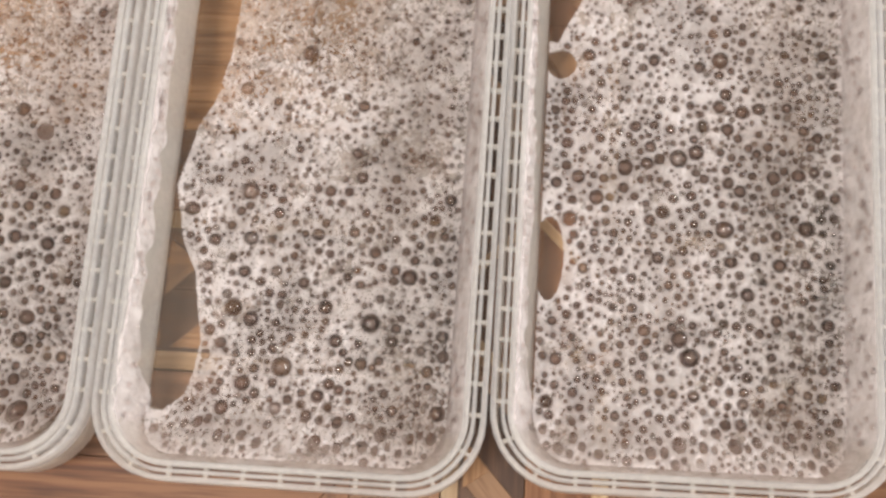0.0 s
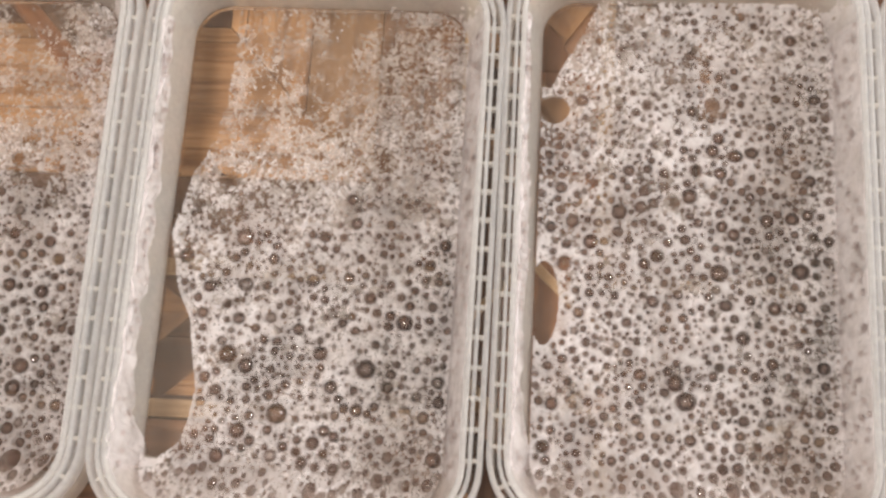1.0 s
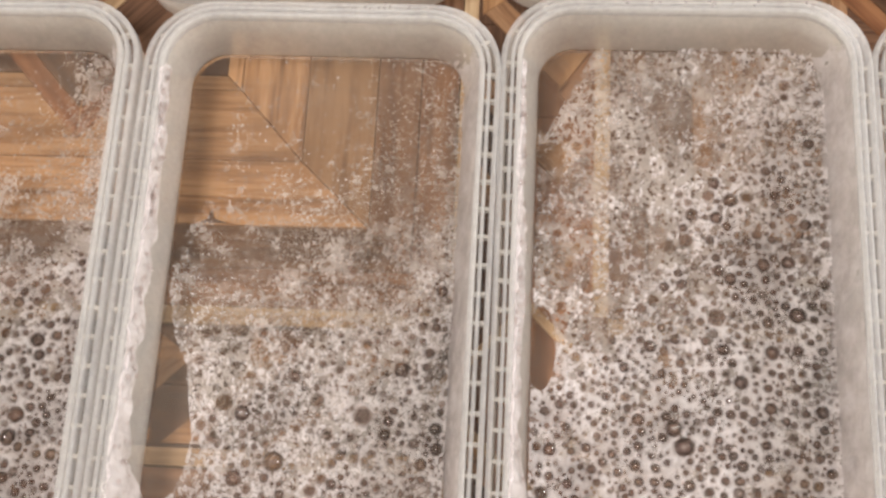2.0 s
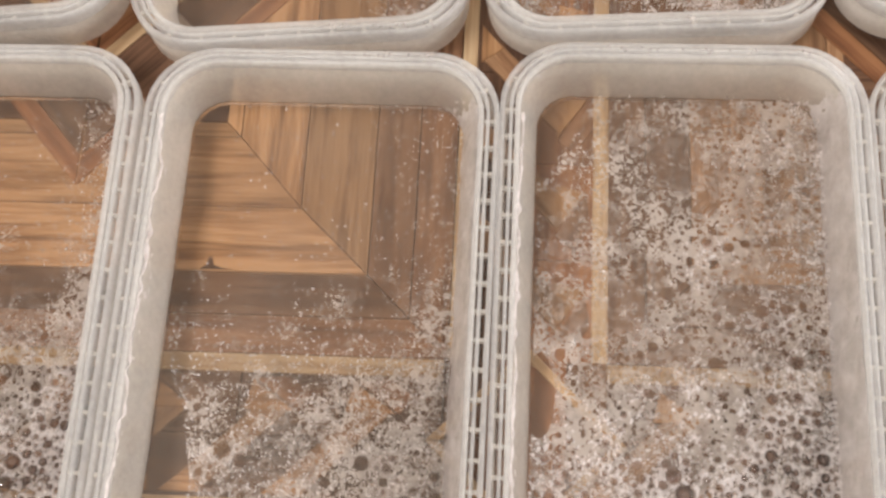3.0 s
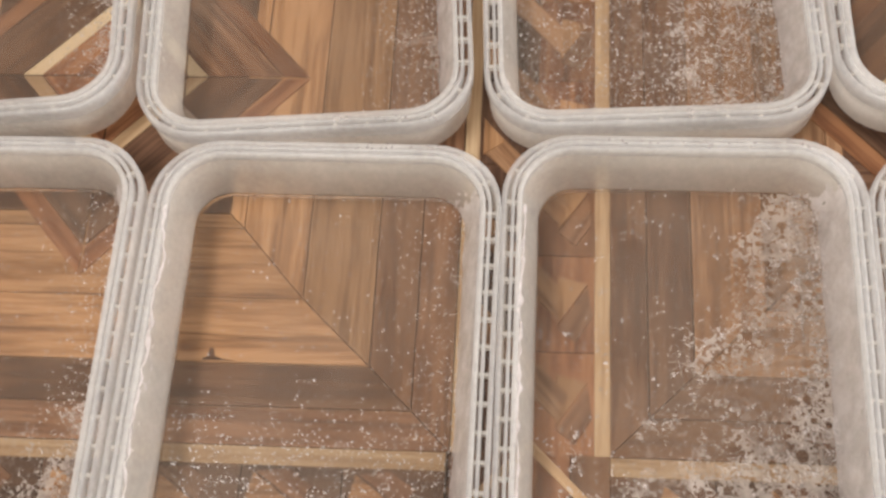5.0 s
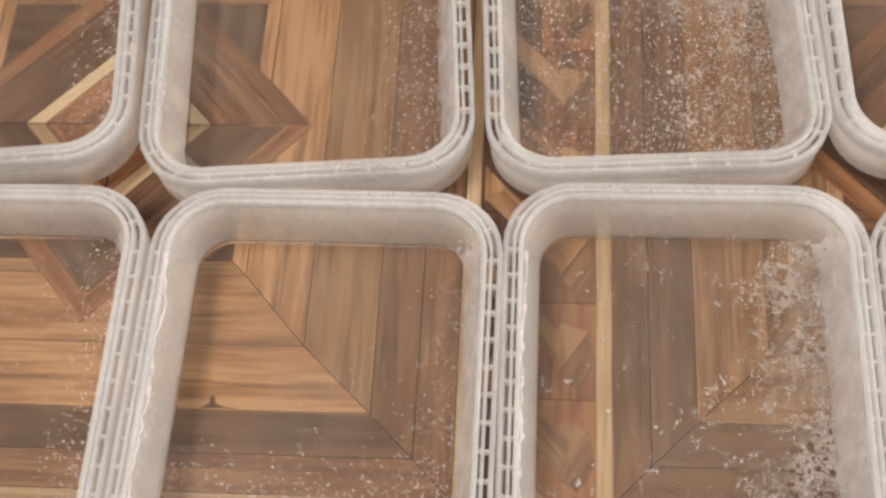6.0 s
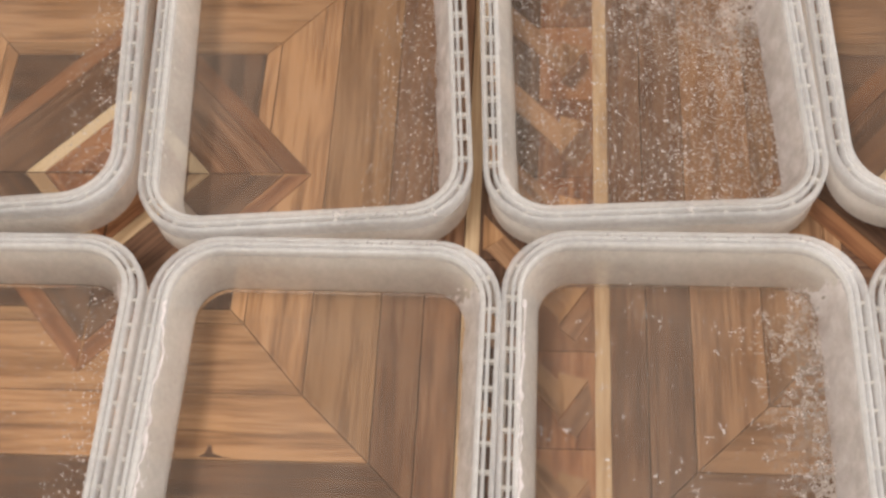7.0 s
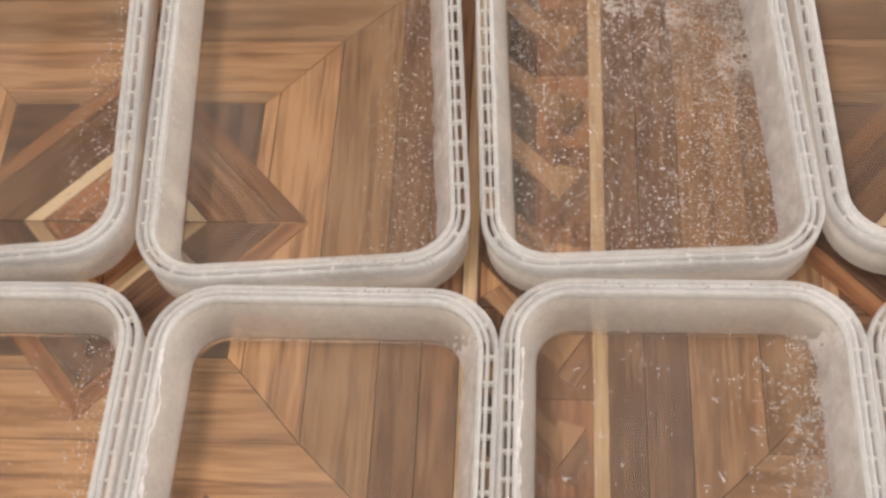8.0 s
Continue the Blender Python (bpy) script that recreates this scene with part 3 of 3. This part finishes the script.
# ---- foam in the boxes: how long it lasts, place by place ----
def mid_life(x, y):
    base = np.interp(y, [40, 70, 90, 112, 135, 160, 185, 206], [3.4, 3.1, 2.6, 2.0, 1.4, 0.85, 0.45, 0.25])
    return base + 0.7 * step_up(x, -80, -30)


def mid_bare(x, y):
    edge = np.interp(y, [44, 45, 50, 57, 68, 91, 101, 120, 141, 151, 168, 185, 200], [-140, -120, -114, -111.5, -110.5, -114.9, -119.9, -124, -119.6, -114.8, -110.7, -109.5, -109.5])
    return (x < edge) & (y > 45 + 1.1 * np.clip(-124 - x, 0, None) + 0.6 * np.clip(x + 120, 0, None))


def right_life(x, y):
    base = np.interp(y, [30, 60, 90, 112, 150, 180, 206], [5.4, 4.7, 3.7, 2.9, 2.3, 1.8, 1.4])
    return base + 2.1 * step_up(x, 15, 95)


def right_bare(x, y):
    a = ((x - 2) / 4.6) ** 2 + ((y - 101) / 14) ** 2 < 1
    b = np.hypot(x - 3.3, y - 169) < 5
    c = (y > 177) & (x < 2 + 0.5 * (y - 178))
    return a | b | c


def left_life(x, y):
    return np.interp(y, [40, 60, 90, 112, 140, 170, 206], [6.2, 5.7, 4.6, 3.5, 1.8, 0.85, 0.5]) + 1.2 * step_up(x, -180, -150)


def back_mid_life(x, y):
    return np.maximum(-4.5 + 6.5 * step_up(x, -85, -48), -2.0)


def back_left_life(x, y):
    return np.maximum(-4.0 + 6.5 * step_up(x, -205, -170), -2.0)


def back_right_life(x, y):
    return 1.2 + 2.6 * step_up(x, 10, 75) + 5.0 * step_up(y + 0.25 * x, 300, 365)


def more_below(x, y, r):
    """Large bubbles gather at one end of the box."""
    return 1.0 if r < 0.75 else float(np.interp(y, [105, 135], [1.0, 0.3 if r < 1.2 else 0.1]))


def more_right(x, y, r):
    return 1.0 if r < 0.7 else float(np.interp(y, [135, 185], [1.0, 0.25]))


MIXED = [(0.0027, 14), (0.0019, 70), (0.0013, 230), (0.0009, 480), (0.0006, 800)]
DENSE = [(0.0025, 14), (0.0018, 95), (0.0013, 420), (0.0009, 620), (0.0006, 900)]
FINE = [(0.0011, 60), (0.0008, 400), (0.00055, 1500)]
foam(PLACES["mid"], "white soap foam with round bubbles, collapsing on the liquid", 1, mid_life, 0.95, MIXED, bare=mid_bare, coarse=more_below, linger=lambda x, y: 0.006 + 0.05 * step_up(x, -60, -25) + 0.07 * step_up(-y, -135, -108) + 0.08 * step_up(-y, -95, -62), clump=0.12, climb=0.011, film_time=(0.35, 0), hold=11.0)
foam(PLACES["right"], "dense white soap foam with many bubbles, collapsing slowly", 2, right_life, 1.3, DENSE, bare=right_bare, coarse=more_right, linger=lambda x, y: 0.012 + 0.26 * step_up(x + 0.10 * (150 - y), 58, 104), clump=0.6, climb=0.011, early=0.6, film_time=(0.8, 16))
foam(PLACES["left"], "white soap foam with bubbles, thinning out on the liquid", 3, left_life, 1.2, MIXED, x_from=-0.012, coarse=more_below, linger=lambda x, y: 0.006 + 0.10 * step_up(x, -175, -145), climb=0.011, early=0.6, film_time=(0.2, 8))
foam(PLACES["back_mid"], "last thin flecks of white soap foam on clear liquid", 4, back_mid_life, 2.2, FINE, linger=lambda x, y: 0.012 + 0.08 * step_up(x, -75, -42))
foam(PLACES["back_left"], "last thin flecks of white soap foam on clear liquid", 5, back_left_life, 2.2, FINE, x_from=-0.03, linger=lambda x, y: 0.015 + 0.10 * step_up(x, -195, -165))
foam(PLACES["back_right"], "thin broken white soap foam with small bubbles", 6, back_right_life, 2.4, FINE, linger=lambda x, y: 0.06 + 0.13 * step_up(x, 35, 92), clump=0.12, film_time=(0.0, 6))



def cling(side, back, left, front=0.0):
    """How thickly froth clings to the east, north and west walls of a box."""
    return lambda x, y, up: (0.0 + side * step_up(x, 0.03, 0.048) * step_up(-y, -0.088, -0.074) + back * step_up(y, 0.06, 0.085) * step_up(up, 0.5, 1.0)
                             + left * step_up(-x, 0.035, 0.05) * step_up(up, 0.55, 0.85) + front * step_up(-y, 0.07, 0.085))


residue(PLACES["mid"], 11, cling(1.6, 0.0, 0.1, 1.2))
residue(PLACES["right"], 12, cling(1.6, 0.0, 0.1, 1.2))
residue(PLACES["left"], 13, cling(1.6, 0.0, 0.1, 1.2))
residue(PLACES["back_mid"], 14, cling(1.6, 0.0, 0.1))
residue(PLACES["back_right"], 15, cling(1.6, 0.0, 0.1))
residue(PLACES["back_left"], 16, cling(1.6, 0.0, 0.1))


def foam_glint_bead(m, seed):
    """A crooked line under the rim, along the west wall of a box: wet froth, and the rim's highlight built as a white
    bead.
    """
    rng = np.random.default_rng(seed)
    n, seg = 420, 7
    y = np.linspace(-0.078, 0.072, n)
    wob = lattice((2, n), 9, rng)[0] * 0.00035 + lattice((2, n), 40, rng)[0] * 0.0005
    fat = np.clip(0.00055 + 0.00022 * lattice((2, n), 6, rng)[0], 0.0002, 0.0012)
    verts, faces = [], []
    for i in range(n):
        x, z = -BOX_W / 2 + 0.0067 + wob[i] * 0.55, RIM_Z - 0.0020 - wob[i] * 1.6
        for k in range(seg):
            a = math.tau * k / seg
            verts.append((x + fat[i] * math.cos(a), y[i], z + fat[i] * math.sin(a)))
        if i:
            for k in range(seg):
                j = (k + 1) % seg
                faces.append(((i - 1) * seg + j, (i - 1) * seg + k, i * seg + k, i * seg + j))
    ob = new("foam_glint_line", mesh_of("foam_glint_line", verts, faces, [WET], True))
    ob.matrix_world = m
    return tagged(ob, "thin glossy line of wet foam and modelled highlight under the box rim", "foam residue", kind="stuff")


def wall_froth(m, seed, at, side=-1):
    """Froth that hangs under the rim along the west (-1) or east (1) wall until it slides down."""
    rng = np.random.default_rng(seed)
    ny, nz = 420, 26
    y = np.linspace(-0.080, 0.074, ny)
    hem = np.interp(y, [-0.080, -0.072, -0.062, 0.0, 0.074], [1.0, 1.0, 0.52, 0.46, 0.30]) + 0.05 * lattice((2, ny), 16, rng)[0] + 0.06 * lattice((2, ny), 50, rng)[0]
    if side > 0:
        hem = np.ones(ny)
    down = np.linspace(0, 1, nz)[:, None] * hem[None, :]
    rough = 1.0 if side < 0 else 0.25
    bulge = 0.0007 * np.sin(np.linspace(0, 1, nz) * math.pi)[:, None] + rough * (0.00022 * lattice((nz, ny), 5, rng) + 0.0002 * lattice((nz, ny), 11, rng))
    z = RIM_Z - 0.0015 - down * (RIM_Z - 0.0015 - LIQUID_Z)
    x = -BOX_W / 2 + 0.0058 + down * (INSET_LIQUID - 0.0056) + np.clip(bulge, 0, None) + 0.0002
    x = -side * x
    P = np.stack([x, np.broadcast_to(y, x.shape), z], -1).reshape(-1, 3)
    index = np.arange(nz * ny).reshape(nz, ny)
    quads = np.stack([index[:-1, :-1], index[1:, :-1], index[1:, 1:], index[:-1, 1:]], -1).reshape(-1, 4)
    base = new("wall_foam")
    base.matrix_world = m
    ob = tagged(part("foam_strip", mesh_of("foam_strip", P.tolist(), quads.tolist(), [FROTH], True), base), kind="stuff")
    spots = []
    for _ in range(90 if side < 0 else 140):
        a, b = rng.integers(3, nz - 3), rng.integers(3, ny - 3)
        spots.append((x[a, b], y[b], rng.uniform(0.0004, 0.0012), z[a, b]))
    skins = tagged(part("bubble_skin_sheet", dome_mesh(spots, rng), base, "clear glossy soap bubbles"), kind="stuff")
    SINK.extend([(ob, at), (skins, at)])
    return tagged(base, "white bubbly foam hanging on the box wall", "foam")


wall_froth(PLACES["mid"], 31, 2.3)
wall_froth(PLACES["right"], 32, 2.4)
for k, name in enumerate(("mid", "right", "left")):
    wall_froth(PLACES[name], 41 + k, 2.1, 1)
foam_glint_bead(PLACES["mid"], 21)
foam_glint_bead(PLACES["right"], 22)


def foam_dab(x, y, r, seed):
    """A small lump of froth left on a rim; x, y and r in millimetres."""
    rng = np.random.default_rng(seed)
    bm = bmesh.new()
    bmesh.ops.create_icosphere(bm, subdivisions=3, radius=1)
    for v in bm.verts:
        k = 1 + 0.35 * noise.noise(v.co * 2.3 + Vector((seed * 7.1, 0, 0))) + 0.12 * noise.noise(v.co * 7.0)
        v.co = Vector((v.co.x * k * r * 1.4, v.co.y * k * r, max(-0.15, v.co.z) * k * r * 0.3)) / 1000
    me = bpy.data.meshes.new("foam_dab")
    bm.to_mesh(me)
    bm.free()
    me.materials.append(FLECK)
    me.shade_smooth()
    ob = new("foam_dab", me)
    ob.matrix_world = pose(x / 1000, y / 1000, RIM_Z + 0.0001, 0, 0, float(rng.uniform(0, 180)))
    return tagged(ob, "small white lump of foam on a box rim", "foam", "foam lumps on the rims")


dab_rng = random.Random(8)
DABS = [(51.0, 231.0, 1.2), (-73.5, 226.6, 1.2), (-70.0, 226.8, 0.8)]
for k in range(16):
    DABS.append((dab_rng.uniform(-68, -35), 216.2 + dab_rng.uniform(-1.5, 0.8), dab_rng.uniform(0.25, 0.6)))
    DABS.append((dab_rng.uniform(20, 92), 219.2 + dab_rng.uniform(-1.6, 0.8), dab_rng.uniform(0.25, 0.55)))
    DABS.append((dab_rng.uniform(-60, -38), 227.2 + dab_rng.uniform(-1.0, 1.0), dab_rng.uniform(0.25, 0.5)))
for k, (x, y, r) in enumerate(DABS):
    foam_dab(x, y, r, k)

# ---- marquetry ----
for cx in (-171, 165):
    for cy in (-89, 266, 621):
        tone = WOOD_LIGHT if cx < 0 else WOOD_TAN
        panel(cx, cy, WOOD_RED if cy < 0 else tone, tone)
for y0 in (117, 472):
    band(-2.5, y0, 298, True, 37, 0.30)
band(-2.5, -238, 298, True, 37, 0.30)
for y0 in (88.5, 443.5):
    band(-312, y0, 281, False, 35, 0.47)
    band(24.5, y0, 281, False, 35, 0.09)
    crossing(-2.5, y0)
piece([(-121, 147.6), (-118.6, 149.2), (-117.6, 152.6), (-116.4, 152.2), (-115.6, 149.4), (-112.5, 148.2), (-108, 147.6)], 0, WOOD_DARK, "knot", 0.0003, 0.00002)


# ---- the foam drains away, raft by raft ----
def motions():
    rest, sunk = pose(0, 0, 0), pose(0, 0, -0.034)
    for ob, t in SINK:
        a, b = max(0.05, t - 0.2), min(7.95, t + 0.2)
        walk(ob, [(0.0, rest), (a, rest), (b, sunk), (8.0, sunk)])


motions()
